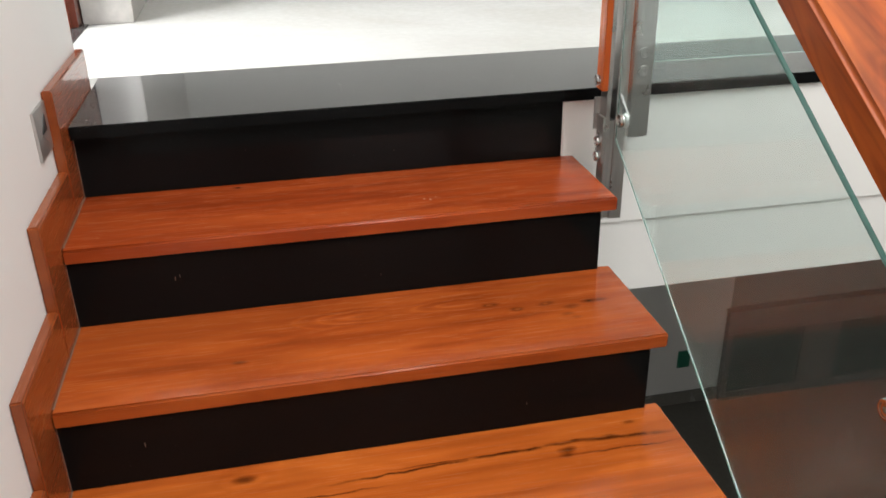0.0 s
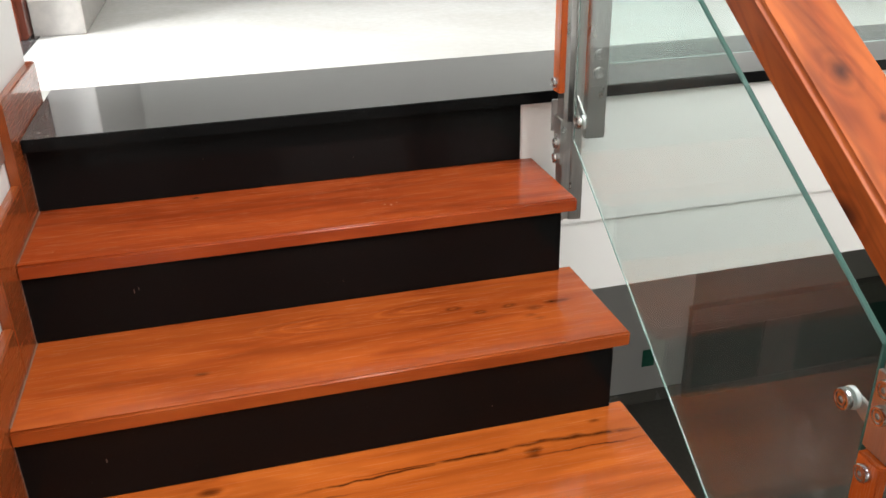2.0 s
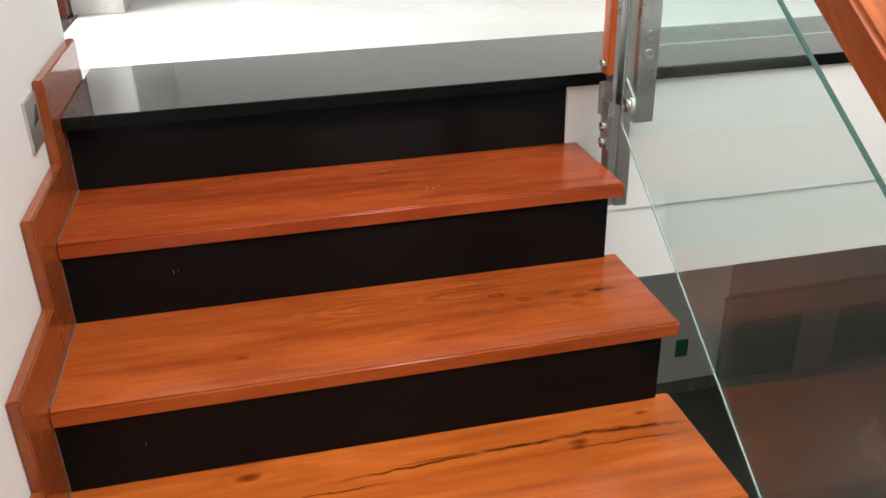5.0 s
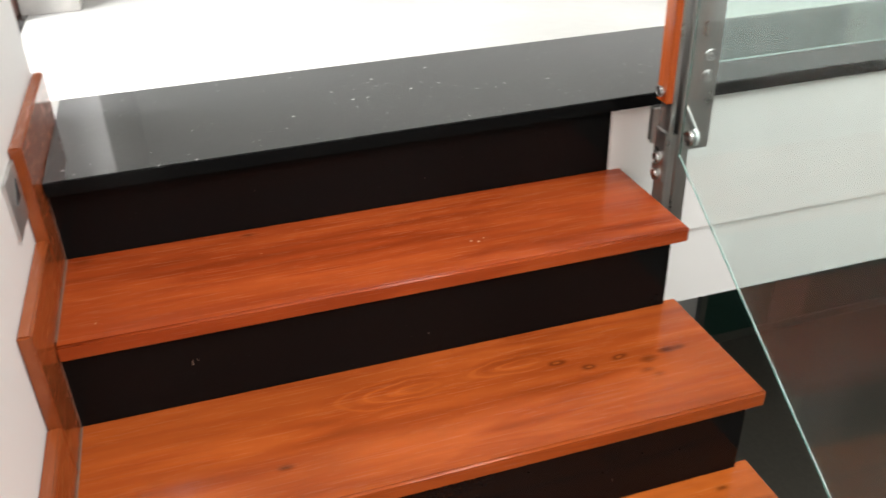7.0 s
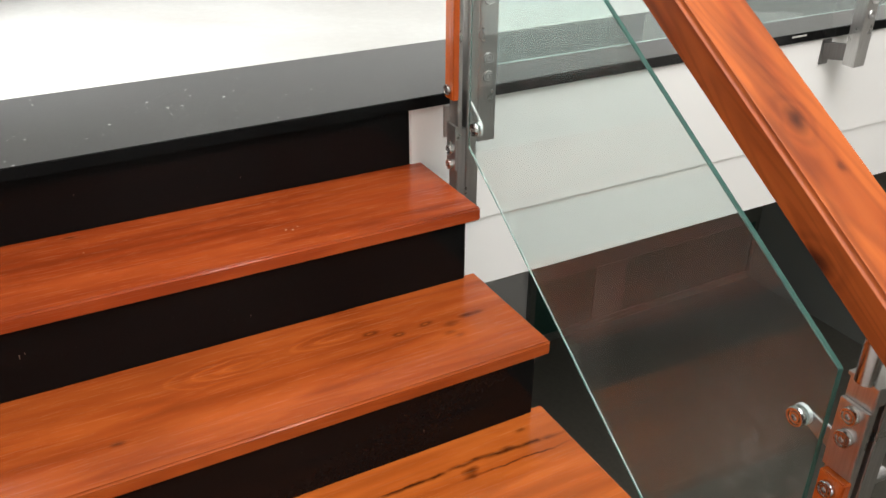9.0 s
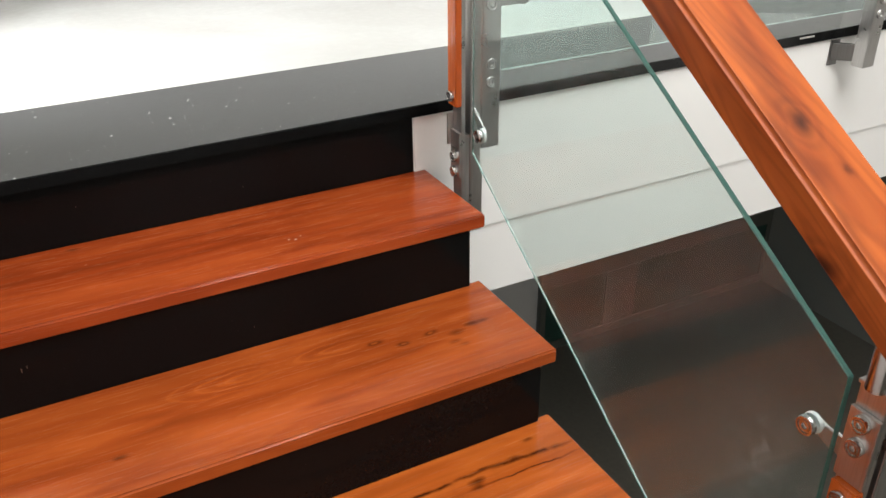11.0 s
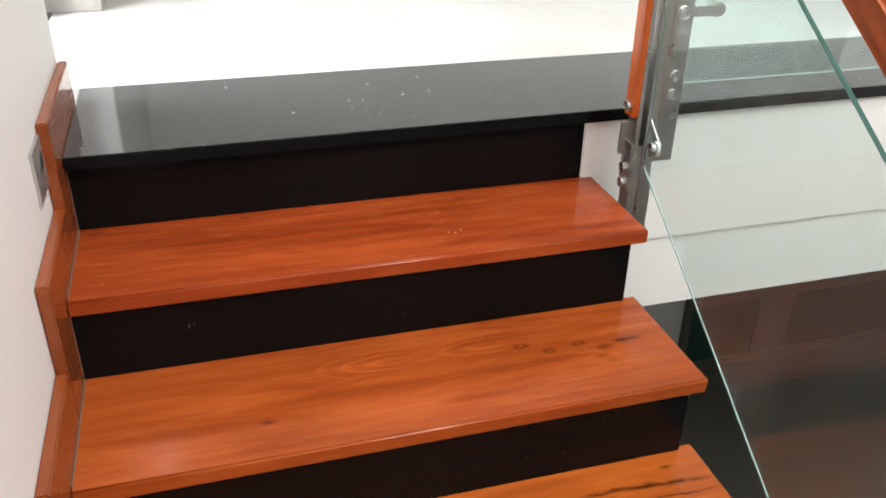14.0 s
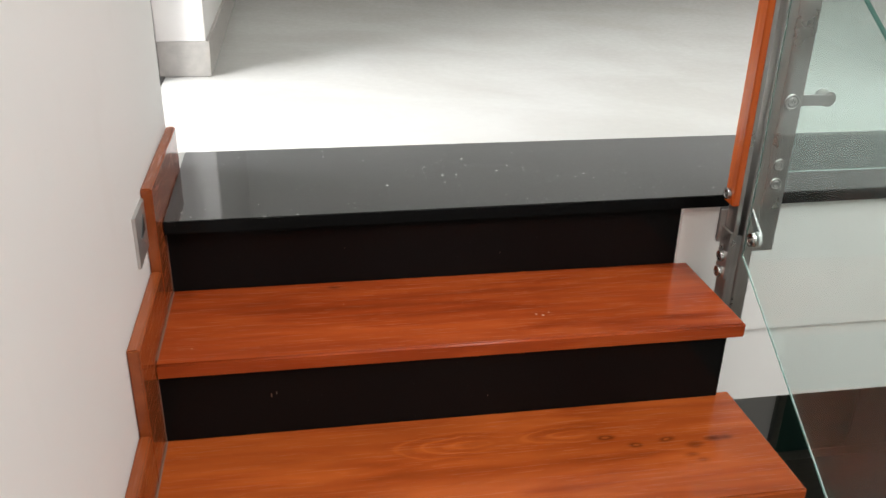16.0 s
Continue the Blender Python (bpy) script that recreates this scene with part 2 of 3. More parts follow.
def clear_glass(name, tint):
    n = Nodes(name)
    g = n.put("ShaderNodeBsdfGlass", Roughness=0.0, IOR=1.35)
    g.inputs["Color"].default_value = (*tint, 1)
    film = n.put("ShaderNodeBsdfDiffuse")
    film.inputs["Color"].default_value = (0.78, 0.80, 0.78, 1)
    both = n.tree.nodes.new("ShaderNodeMixShader")
    smear = n.noise(n.coords((1, 1, 0.6)), 9.0, 5, 0.6, 0.8)
    smudge = n.noise(n.coords((1, 1, 1), (0.5, 0, 0), (2, 1, 4)), 22.0, 5, 0.65, 1.5)
    spot = n.put("ShaderNodeVectorMath")
    spot.operation = "DISTANCE"
    n.link(n.tree.nodes.new("ShaderNodeTexCoord").outputs["Object"], spot.inputs[0])
    spot.inputs[1].default_value = (1.16, -1.10, -0.25)
    finger_marks = n.math("MULTIPLY", n.grey(smudge, 0.48, 0.72, 0.0, 0.16), n.grey(spot.outputs["Value"], 0.04, 0.17, 1.0, 0.0))
    n.link(n.math("ADD", n.grey(smear, 0.45, 0.8, 0.026, 0.060), finger_marks), both.inputs[0])
    n.link(g.outputs[0], both.inputs[1])
    n.link(film.outputs[0], both.inputs[2])
    n.link(both.outputs[0], n.tree.nodes["Material Output"].inputs["Surface"])
    return n.mat


RED = dict(light=(0.43, 0.084, 0.018), mid=(0.315, 0.051, 0.011), dark=(0.14, 0.015, 0.003))
AMBER = dict(light=(0.45, 0.103, 0.019), mid=(0.34, 0.065, 0.012), dark=(0.13, 0.019, 0.003))
GOLD = dict(light=(0.57, 0.147, 0.023), mid=(0.43, 0.093, 0.014), dark=(0.15, 0.028, 0.004))
wood_top = wood("varnished_wood_red", **RED, seed=0.0, knots=[(0.336, -0.020, -0.17, 0.006, 0.8), (0.03, -0.02, -0.17, 0.012, 0.4)],
                specks=[(0.735, -0.190, -0.17, 0.003), (0.748, -0.196, -0.17, 0.0035), (0.762, -0.186, -0.17, 0.002), (0.06, -0.235, -0.17, 0.002), (0.35, -0.10, -0.17, 0.0015)])
wood_second = wood("varnished_wood_amber", **AMBER, seed=2.4, figure=0.6, rings=0.3, swirls=[(0.571, -0.365, -0.3455, 0.055), (0.769, -0.361, -0.3455, 0.04)], knots=[
    (0.836, -0.382, -0.3455, 0.0075, 1.00), (0.885, -0.411, -0.3455, 0.0075, 1.00), (0.953, -0.402, -0.3455, 0.0075, 1.00), (1.044, -0.411, -0.3455, 0.0090, 1.00), (1.067, -0.411, -0.3455, 0.0060, 0.80), (1.002, -0.425, -0.3455, 0.0100, 0.55), (0.982, -0.454, -0.3455, 0.0080, 0.50), (0.998, -0.471, -0.3455, 0.0060, 0.40), (0.322, -0.485, -0.3455, 0.0060, 0.80)])
wood_third = wood("varnished_wood_gold", **GOLD, seed=5.1, figure=0.6, rings=0.35, knots=[
    (0.311, -0.610, -0.521, 0.013, 0.95), (0.912, -0.662, -0.521, 0.010, 0.95), (0.908, -0.677, -0.521, 0.007, 0.80), (1.015, -0.642, -0.521, 0.008, 0.95), (1.068, -0.607, -0.521, 0.006, 0.80), (0.934, -0.640, -0.521, 0.006, 0.80)], streaks=[
    (0.440, -0.660, 0.759, -0.646, 0.0054), (0.691, -0.648, 0.957, -0.639, 0.0078), (0.885, -0.639, 1.156, -0.653, 0.0093), (0.888, -0.679, 1.147, -0.680, 0.0039), (0.558, -0.645, 0.865, -0.642, 0.0034), (0.290, -0.686, 0.568, -0.685, 0.0034)])
wood_step = wood("varnished_wood_step", **AMBER, seed=8.3)
wood_skirt = wood("varnished_wood_skirting", light=(0.30, 0.076, 0.020), mid=(0.25, 0.058, 0.015), dark=(0.15, 0.030, 0.007), along="y", seed=3.3, figure=0.4)
wood_strip = wood("varnished_wood_strip", light=(0.56, 0.130, 0.022), mid=(0.47, 0.095, 0.016), dark=(0.24, 0.036, 0.007), along="z", seed=1.2, figure=0.35)
RAIL_TURN = (-math.atan(0.632), 0, 0)
wood_rail = wood("varnished_wood_rail", light=(0.44, 0.110, 0.020), mid=(0.31, 0.064, 0.011), dark=(0.075, 0.013, 0.004), along="y", turn=RAIL_TURN,
                 seed=6.4, figure=0.7, rings=0.75, veins=0.5, gloss=0.40, coat=0.05, knots=[(1.134, -1.056, 0.288, 0.019, 1.0), (1.084, -1.162, 0.153, 0.018, 1.0), (1.15, -1.113, 0.243, 0.006, 0.8), (1.084, -0.93, 0.30, 0.006, 0.7)])
wood_door = wood("brown_door_wood", light=(0.20, 0.050, 0.025), mid=(0.15, 0.036, 0.018), dark=(0.07, 0.016, 0.008), along="z", seed=4.0)
paint = plaster("white_wall_paint", (0.77, 0.755, 0.725))
fascia_paint = plaster("white_fascia_paint", (0.80, 0.79, 0.755), 90.0, 0.02)
back_paint = plaster("greyish_back_paint", (0.76, 0.76, 0.73))
# darker copy of the lower grey: the dim corner's shade put into the colour
lower_paint_shaded = plaster("shaded_lower_paint", (0.20, 0.197, 0.175))
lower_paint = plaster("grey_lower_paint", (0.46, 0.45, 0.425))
marble = Nodes("pale_marble_floor")
_v = marble.noise(marble.coords((1, 1.4, 1), (0, 0, 0.5)), 1.6, 5, 0.5, 0.4)
_w = marble.noise(marble.coords(), 40.0, 4)
marble.base(marble.mix(marble.grey(_v, 0.42, 0.62), (0.455, 0.455, 0.435), (0.41, 0.405, 0.38)))
marble.rough(marble.grey(_w, 0.3, 0.7, 0.16, 0.26))
marble.bump(_w, 0.02, 0.0005)
marble = marble.mat
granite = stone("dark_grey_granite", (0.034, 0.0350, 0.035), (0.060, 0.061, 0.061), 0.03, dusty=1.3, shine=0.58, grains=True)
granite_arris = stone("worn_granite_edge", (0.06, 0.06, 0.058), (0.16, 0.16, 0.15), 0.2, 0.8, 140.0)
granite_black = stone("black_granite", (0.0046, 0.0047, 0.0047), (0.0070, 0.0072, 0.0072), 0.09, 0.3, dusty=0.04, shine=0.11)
floor_dark = plain("dark_floor_tile", (0.120, 0.112, 0.090), 0.3)
skirt_tile = plain("grey_skirting_tile", (0.42, 0.40, 0.37), 0.35)
skirt_dark = stone("dark_skirting_tile", (0.11, 0.105, 0.09), (0.15, 0.14, 0.12), 0.22, 0.5, 160.0)
brushed = steel("brushed_steel", 0.55, 0.24)
dull_steel = steel("dull_steel", 0.50, 0.34)
bright_steel = plain("polished_steel", (0.56, 0.55, 0.53), 0.2, 1.0)
cast_steel = steel("dark_cast_steel", 0.26, 0.32)
sealant = plain("pale_sealant", (0.17, 0.11, 0.08), 0.5)
hole_shade = plain("recess_shade", (0.02, 0.02, 0.02), 0.5)
plate_metal = steel("satin_plate", 0.68, 0.40)
white_plastic = plain("white_plastic", (0.75, 0.76, 0.74), 0.3)
glass = clear_glass("clear_glass", (0.92, 0.970, 0.958))
glass_edge = plain("green_glass_edge", (0.060, 0.160, 0.132), 0.22)
# two pale colours that paint the glint along the panes' lower arrises
glass_arris_glint = plain("glass_arris_glint", (0.72, 0.80, 0.76), 0.3)
glass_rim_glint = plain("pale_green_rim_glint", (0.34, 0.42, 0.39), 0.3)
green_paint = plain("dark_green_paint", (0.010, 0.040, 0.028), 0.4)
cabinet_frame = plain("dark_olive_paint", (0.075, 0.078, 0.062), 0.4)
green_plate = plain("green_socket_plate", (0.010, 0.110, 0.065), 0.35)


# ---- building helpers ----
def part(name, bm, material, parent=None, label=""):
    """Links a bmesh as one mesh object, under a thing or under a part."""
    me = bpy.data.meshes.new(name)
    bm.to_mesh(me)
    bm.free()
    for m in material if isinstance(material, (list, tuple)) else [material]:
        me.materials.append(m)
    ob = new(name, me)
    if parent:
        ob.parent = parent
        ob.matrix_parent_inverse = parent.matrix_world.inverted()
    return tagged(ob, label)


def thing(name, at, label, category, group="", kind=""):
    ob = new(name)
    ob.empty_display_size = 0.05
    ob.matrix_world = Matrix.Translation(at)
    return tagged(ob, label, category, group, kind)


def box(x0, x1, y0, y1, z0, z1, bevel=0.0, segments=2):
    bm = bmesh.new()
    bmesh.ops.create_cube(bm, size=1.0)
    for v in bm.verts:
        v.co = Vector((x0 if v.co.x < 0 else x1, y0 if v.co.y < 0 else y1, z0 if v.co.z < 0 else z1))
    if bevel:
        bmesh.ops.bevel(bm, geom=bm.edges[:], offset=bevel, segments=segments, affect="EDGES", clamp_overlap=True)
    return bm


def prism(points, axis, a, b, bevel=0.0, segments=2):
    """A polygon of two coordinates drawn out along the third axis from a to b."""
    bm = bmesh.new()
    put = {"x": lambda p, q: (q, p[0], p[1]), "y": lambda p, q: (p[0], q, p[1]), "z": lambda p, q: (p[0], p[1], q)}[axis]
    rings = [[bm.verts.new(put(p, q)) for p in points] for q in (a, b)]
    k = len(points)
    for i in range(k):
        j = (i + 1) % k
        bm.faces.new((rings[0][i], rings[0][j], rings[1][j], rings[1][i]))
    bm.faces.new(rings[0])
    bm.faces.new(rings[1][::-1])
    bmesh.ops.recalc_face_normals(bm, faces=bm.faces[:])
    if bevel:
        bmesh.ops.bevel(bm, geom=bm.edges[:], offset=bevel, segments=segments, affect="EDGES", clamp_overlap=True)
    return bm


def lathe(profile, at, direction, n=24):
    """A turned shape: (radius, distance) pairs along a direction from a place."""
    bm = bmesh.new()
    turn = Vector(direction).to_track_quat("Z", "Y").to_matrix().to_4x4()
    m = Matrix.Translation(at) @ turn
    rings = []
    for r, d in profile:
        rings.append([bm.verts.new(m @ Vector((r * math.cos(2 * math.pi * i / n), r * math.sin(2 * math.pi * i / n), d))) for i in range(n)])
    for p, q in zip(rings, rings[1:]):
        for i in range(n):
            bm.faces.new((p[i], p[(i + 1) % n], q[(i + 1) % n], q[i]))
    bm.faces.new(rings[0])
    bm.faces.new(rings[-1])
    bmesh.ops.recalc_face_normals(bm, faces=bm.faces[:])
    for f in bm.faces:
        f.smooth = len(f.verts) == 4
    for e in bm.edges:
        e.smooth = e.calc_face_angle(0.0) < radians(35)
    return bm


def button(at, direction, r=0.012, h=0.008):
    """A round bolt head with a rounded rim and a sunken hexagonal socket."""
    return lathe([(r * 1.05, 0), (r * 1.05, h * 0.7), (r * 0.97, h), (r * 0.80, h), (r * 0.74, h * 0.7), (r * 0.62, h * 0.7), (r * 0.56, h * 0.95),
                  (r * 0.36, h * 0.95), (r * 0.30, h * 0.5), (r * 0.04, h * 0.45)], at, direction, 24)


def moved(bm, m):
    bm.transform(m)
    return bm


def setting(name, bm, material, label, category):
    return tagged(part(name, bm, material), label, category, kind="structure")


# ---- the large structure ----
STEPS, LOWER = 18, -3.06


def step_z(k):
    """Height of the k-th tread below the landing: the upper rises are a little taller."""
    return 0.0 if k == 0 else (-0.17 - 0.1755 * (k - 1) if k < 7 else -1.0475 - 0.16771 * (k - 6))


def nose_y(k):
    """Where the k-th tread ends towards the climber."""
    return 0.0 if k == 0 else -0.285 - 0.2935 * (k - 1)



WALL_X, END_Y, BACK_Y = -0.022, 0.31, 2.62

setting("wall_left", box(-0.20, WALL_X, -7.2, END_Y, LOWER, 2.95, 0.004), paint, "white painted plaster wall beside the wooden stairs", "wall")
setting("wall_front", box(-0.20, 6.4, -7.4, -7.2, LOWER, 2.95), paint, "white painted wall behind the stairwell", "wall")
setting("wall_right", box(6.2, 6.4, -7.2, 4.2, LOWER, 2.95), paint, "white painted far side wall of the stairwell", "wall")
setting("wall_back_upper", box(-0.20, 6.2, 2.80, 3.0, 0.0, 2.95), back_paint, "greyish painted wall at the back of the landing", "wall")
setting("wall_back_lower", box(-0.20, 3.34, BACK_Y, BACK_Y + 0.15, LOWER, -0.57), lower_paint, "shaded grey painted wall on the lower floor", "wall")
# the same back wall goes on here in the paint with shade in it
setting("wall_back_lower_side", box(3.34, 5.57, BACK_Y + 0.02, BACK_Y + 0.15, LOWER, -0.57), lower_paint_shaded, "grey wall behind the low green cabinet, its shade painted into the colour", "wall")
setting("wall_right_lower", box(5.57, 6.2, -7.2, BACK_Y + 0.15, LOWER, -0.58), lower_paint_shaded, "side wall of the lower storey, its shade painted into the dark grey", "wall")
setting("floor_lower", box(-0.20, 6.4, -7.4, 2.9, LOWER - 0.2, LOWER), floor_dark, "dark polished tile floor of the lower storey", "floor")
# unseen low part, added to keep light off the back of the landing
bm = box(-0.20, 6.4, 1.25, 3.0, 2.45, 2.95)
for b in (box(-0.20, 0.70, -7.4, 1.25, 2.95, 3.1), box(2.70, 6.4, -7.4, 1.25, 2.95, 3.1), box(0.70, 2.70, -7.4, -3.35, 2.95, 3.1), box(0.70, 2.70, -0.45, 1.25, 2.95, 3.1)):
    me = bpy.data.meshes.new("tmp")
    b.to_mesh(me)
    b.free()
    bm.from_mesh(me)
    bpy.data.meshes.remove(me)
setting("ceiling", bm, paint, "unseen white plaster ceiling with a skylight opening, dropped at the back to dim it", "ceiling")

# landing slab, its marble floor, granite border and stepped fascia
setting("landing_slab", box(-0.20, 6.2, 0.03, 2.8, -0.555, -0.0365), fascia_paint, "white painted underside of the upper landing", "slab")
setting("fascia_upper", box(1.116, 6.2, 0.0, 0.03, -0.366, -0.029, 0.003), fascia_paint, "white painted band under the landing edge", "fascia")
setting("fascia_lower", box(1.116, 6.2, 0.005, 0.03, -0.572, -0.366), fascia_paint, "white painted lower band of the landing edge", "fascia")
setting("floor_landing", box(-1.4, 6.2, 0.410, 2.8, -0.036, 0.0), marble, "pale polished marble floor of the bright landing", "floor")
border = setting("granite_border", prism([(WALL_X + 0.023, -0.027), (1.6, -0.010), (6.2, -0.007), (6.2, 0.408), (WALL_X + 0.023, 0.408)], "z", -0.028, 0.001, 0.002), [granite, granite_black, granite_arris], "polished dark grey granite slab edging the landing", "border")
# front and underside take the riser black, painting in their shade; bevels the worn edge
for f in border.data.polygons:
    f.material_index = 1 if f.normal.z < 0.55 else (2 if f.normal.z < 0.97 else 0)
setting("granite_threshold", box(-0.45, -0.135, 0.33, 1.26, -0.02, 0.003, 0.002), granite, "dark granite threshold of the side doorway", "threshold")

# pier and side walls of the landing
setting("pier", box(-0.155, 0.0, 1.19, 2.80, 0.0, 2.45, 0.004), paint, "white painted wall pier on the landing", "wall")
setting("wall_doorway_head", box(-0.20, -0.03, 0.312, 1.19, 2.1, 2.95), paint, "white painted wall over the side doorway", "wall")
setting("wall_beyond_doorway", box(-1.6, -1.45, 0.2, 3.0, 0.0, 2.95), paint, "white painted wall beyond the side doorway", "wall")
setting("baseboard", box(-0.152, 0.010, 1.180, 1.190, 0.0, 0.112, 0.002), skirt_tile, "grey stone skirting on the pier", "skirting")
setting("baseboard_side", box(0.0, 0.010, 1.192, 2.785, 0.0, 0.112, 0.002), skirt_tile, "grey stone skirting along the landing wall", "skirting")
setting("baseboard_back", box(0.012, 6.2, 2.787, 2.80, 0.0, 0.112, 0.002), skirt_tile, "grey stone skirting at the back of the landing", "skirting")
setting("baseboard_lower", box(-0.20, 3.34, BACK_Y - 0.012, BACK_Y, LOWER, LOWER + 0.10, 0.002), skirt_dark, "dark stone skirting on the lower floor", "skirting")

door_frame = thing("door_frame", (-0.16, 1.10, 0.003), "dark reddish brown wooden door frame on a granite threshold", "door frame", kind="structure")
part("jamb", box(-0.25, -0.157, 1.115, 1.25, 0.003, 2.1, 0.004), wood_door, door_frame)
part("stop", box(-0.245, -0.175, 1.100, 1.115, 0.003, 2.08, 0.003), wood_door, door_frame)

# ---- the stairs ----
staircase = thing("staircase", (0.57, -2.6, LOWER), "varnished red wooden stairs with black granite risers", "staircase")
part("carcass", prism([(0.02, -0.24), (0.02, -0.54), (-4.30, LOWER), (-4.84, LOWER)], "x", 0.05, 1.09), fascia_paint, staircase, "white painted concrete flight under the steps")
for k in range(STEPS):
    y = 0.0 if k == 0 else nose_y(k) + 0.008
    top = -0.028 if k == 0 else step_z(k) - 0.029
    part("riser", box(-0.001, 1.115, y, y + 0.018, step_z(k + 1) + 0.0005, top - 0.0005, 0.001, 1), granite_black, staircase, "black polished granite riser")
for k in range(1, STEPS):
    back = 0.0105 if k == 1 else nose_y(k - 1) + 0.0185
    bm = box(0.002, 1.149, nose_y(k), back, step_z(k) - 0.029, step_z(k), 0.0)
    for v in bm.verts:
        if v.co.y < nose_y(k) + 0.02 and v.co.x > 1.0:
            v.co.y += 0.0 if k == 1 else 0.003
    edges = [e for e in bm.edges if (min(v.co.z for v in e.verts) > step_z(k) - 0.001 and (max(v.co.y for v in e.verts) < nose_y(k) + 0.02 or min(v.co.x for v in e.verts) > 1.14))
             or (min(v.co.x for v in e.verts) > 1.14 and max(v.co.y for v in e.verts) < nose_y(k) + 0.02)]
    bmesh.ops.bevel(bm, geom=edges, offset=0.0045, segments=4, affect="EDGES", clamp_overlap=True)
    for f in bm.faces:
        f.smooth = f.calc_area() < 0.01
    part("tread", bm, {1: wood_top, 2: wood_second, 3: wood_third}.get(k, wood_step), staircase)

skirting = thing("baseboard_stairs", (-0.01, 0.0, LOWER), "stepped varnished wooden skirting along the stair wall", "skirting", kind="structure")
for k in range(0, 12):
    y0, y1 = -0.097 - 0.296 * k, (0.305 if k == 0 else -0.0975 - 0.296 * (k - 1))
    z1 = 0.098 - 0.17 * k
    low = -0.30 - 0.17 * k
    part("skirting_board", box(WALL_X + 0.001, 0.0, y0, y1, low if k else -0.30, z1, 0.003), wood_skirt, skirting)

for k in range(0, 5):
    y = 0.0 if k == 0 else nose_y(k) + 0.008
    part("sealant", box(0.0002, 0.0014, y - 0.0014, y - 0.0002, step_z(k + 1), step_z(k) - 0.03, 0.0), sealant, skirting, "thin pale sealant bead")
    part("sealant", box(0.0002, 0.0030, nose_y(k + 1) + 0.015, y - 0.0016, step_z(k + 1), step_z(k + 1) + 0.0008, 0.0), sealant, skirting, "thin pale sealant bead")
for x, y, z, r in [(0.20, -0.2835, -0.262, 0.003), (0.21, -0.2835, -0.256, 0.002), (0.14, -0.576, -0.445, 0.003), (0.62, -0.2835, -0.300, 0.0015), (0.86, -0.576, -0.47, 0.0015), (0.36, -0.002, -0.09, 0.0012), (0.70, -0.002, -0.12, 0.0012)]:
    y = -0.0008 if y > -0.1 else (nose_y(1) + 0.0072 if y > -0.4 else nose_y(2) + 0.0072)
    part("paint_fleck", box(x, x + r * 0.5, y, y + 0.0006, z, z + r * 3, 0.0), sealant, staircase, "tiny dried paint fleck")
for k in (1, 2):
    for dz, w in ((0.004, 0.003), (0.011, 0.0015), (0.06, 0.0012)):
        part("paint_fleck", box(1.115 - w, 1.1148, nose_y(k) + 0.0072, nose_y(k) + 0.0079, step_z(k) - 0.0325 - dz, step_z(k) - 0.0295 - dz), sealant, staircase, "tiny dried paint fleck")
part("mortar_smear", box(2.365, 2.425, -0.0112, -0.0090, -0.010, -0.005, 0.0005), skirt_tile, border, "pale mortar smear on the edge")
light_fitting = thing("step_light", (WALL_X, -0.15, 0.033), "square satin metal step light set in the white wall", "step light")
bm = box(WALL_X, WALL_X + 0.006, -0.204, -0.1, -0.016, 0.083, 0.0015)
part("plate", bm, plate_metal, light_fitting)
# flat dark wedge on the plate: the opening's shade as colour, nothing sunk
part("recess", prism([(-0.168, 0.030), (-0.128, 0.030), (-0.128, 0.062)], "x", WALL_X + 0.0062, WALL_X + 0.008), hole_shade, light_fitting, "flat dark wedge painting the shade of the opening")
part("reflector", prism([(-0.166, 0.028), (-0.128, 0.004), (-0.128, 0.028)], "x", WALL_X + 0.0062, WALL_X + 0.0075), plate_metal, light_fitting, "bright slanted reflector")

# ---- the stair balustrade: built along its own line, slightly askew to the steps ----
SKEW = Matrix.Translation((1.154, -0.14, 0)) @ Matrix.Rotation(-math.atan(0.022), 4, "Z") @ Matrix.Translation((0, 0.14, 0))
GLASS = Matrix.Translation((1.1728, -0.14, 0)) @ Matrix.Rotation(-math.atan(0.027), 4, "Z") @ Matrix.Translation((0, 0.14, 0))
POSTS = Matrix.Translation((1.161, -0.14, 0)) @ Matrix.Rotation(-math.atan(0.038), 4, "Z") @ Matrix.Translation((0, 0.14, 0))


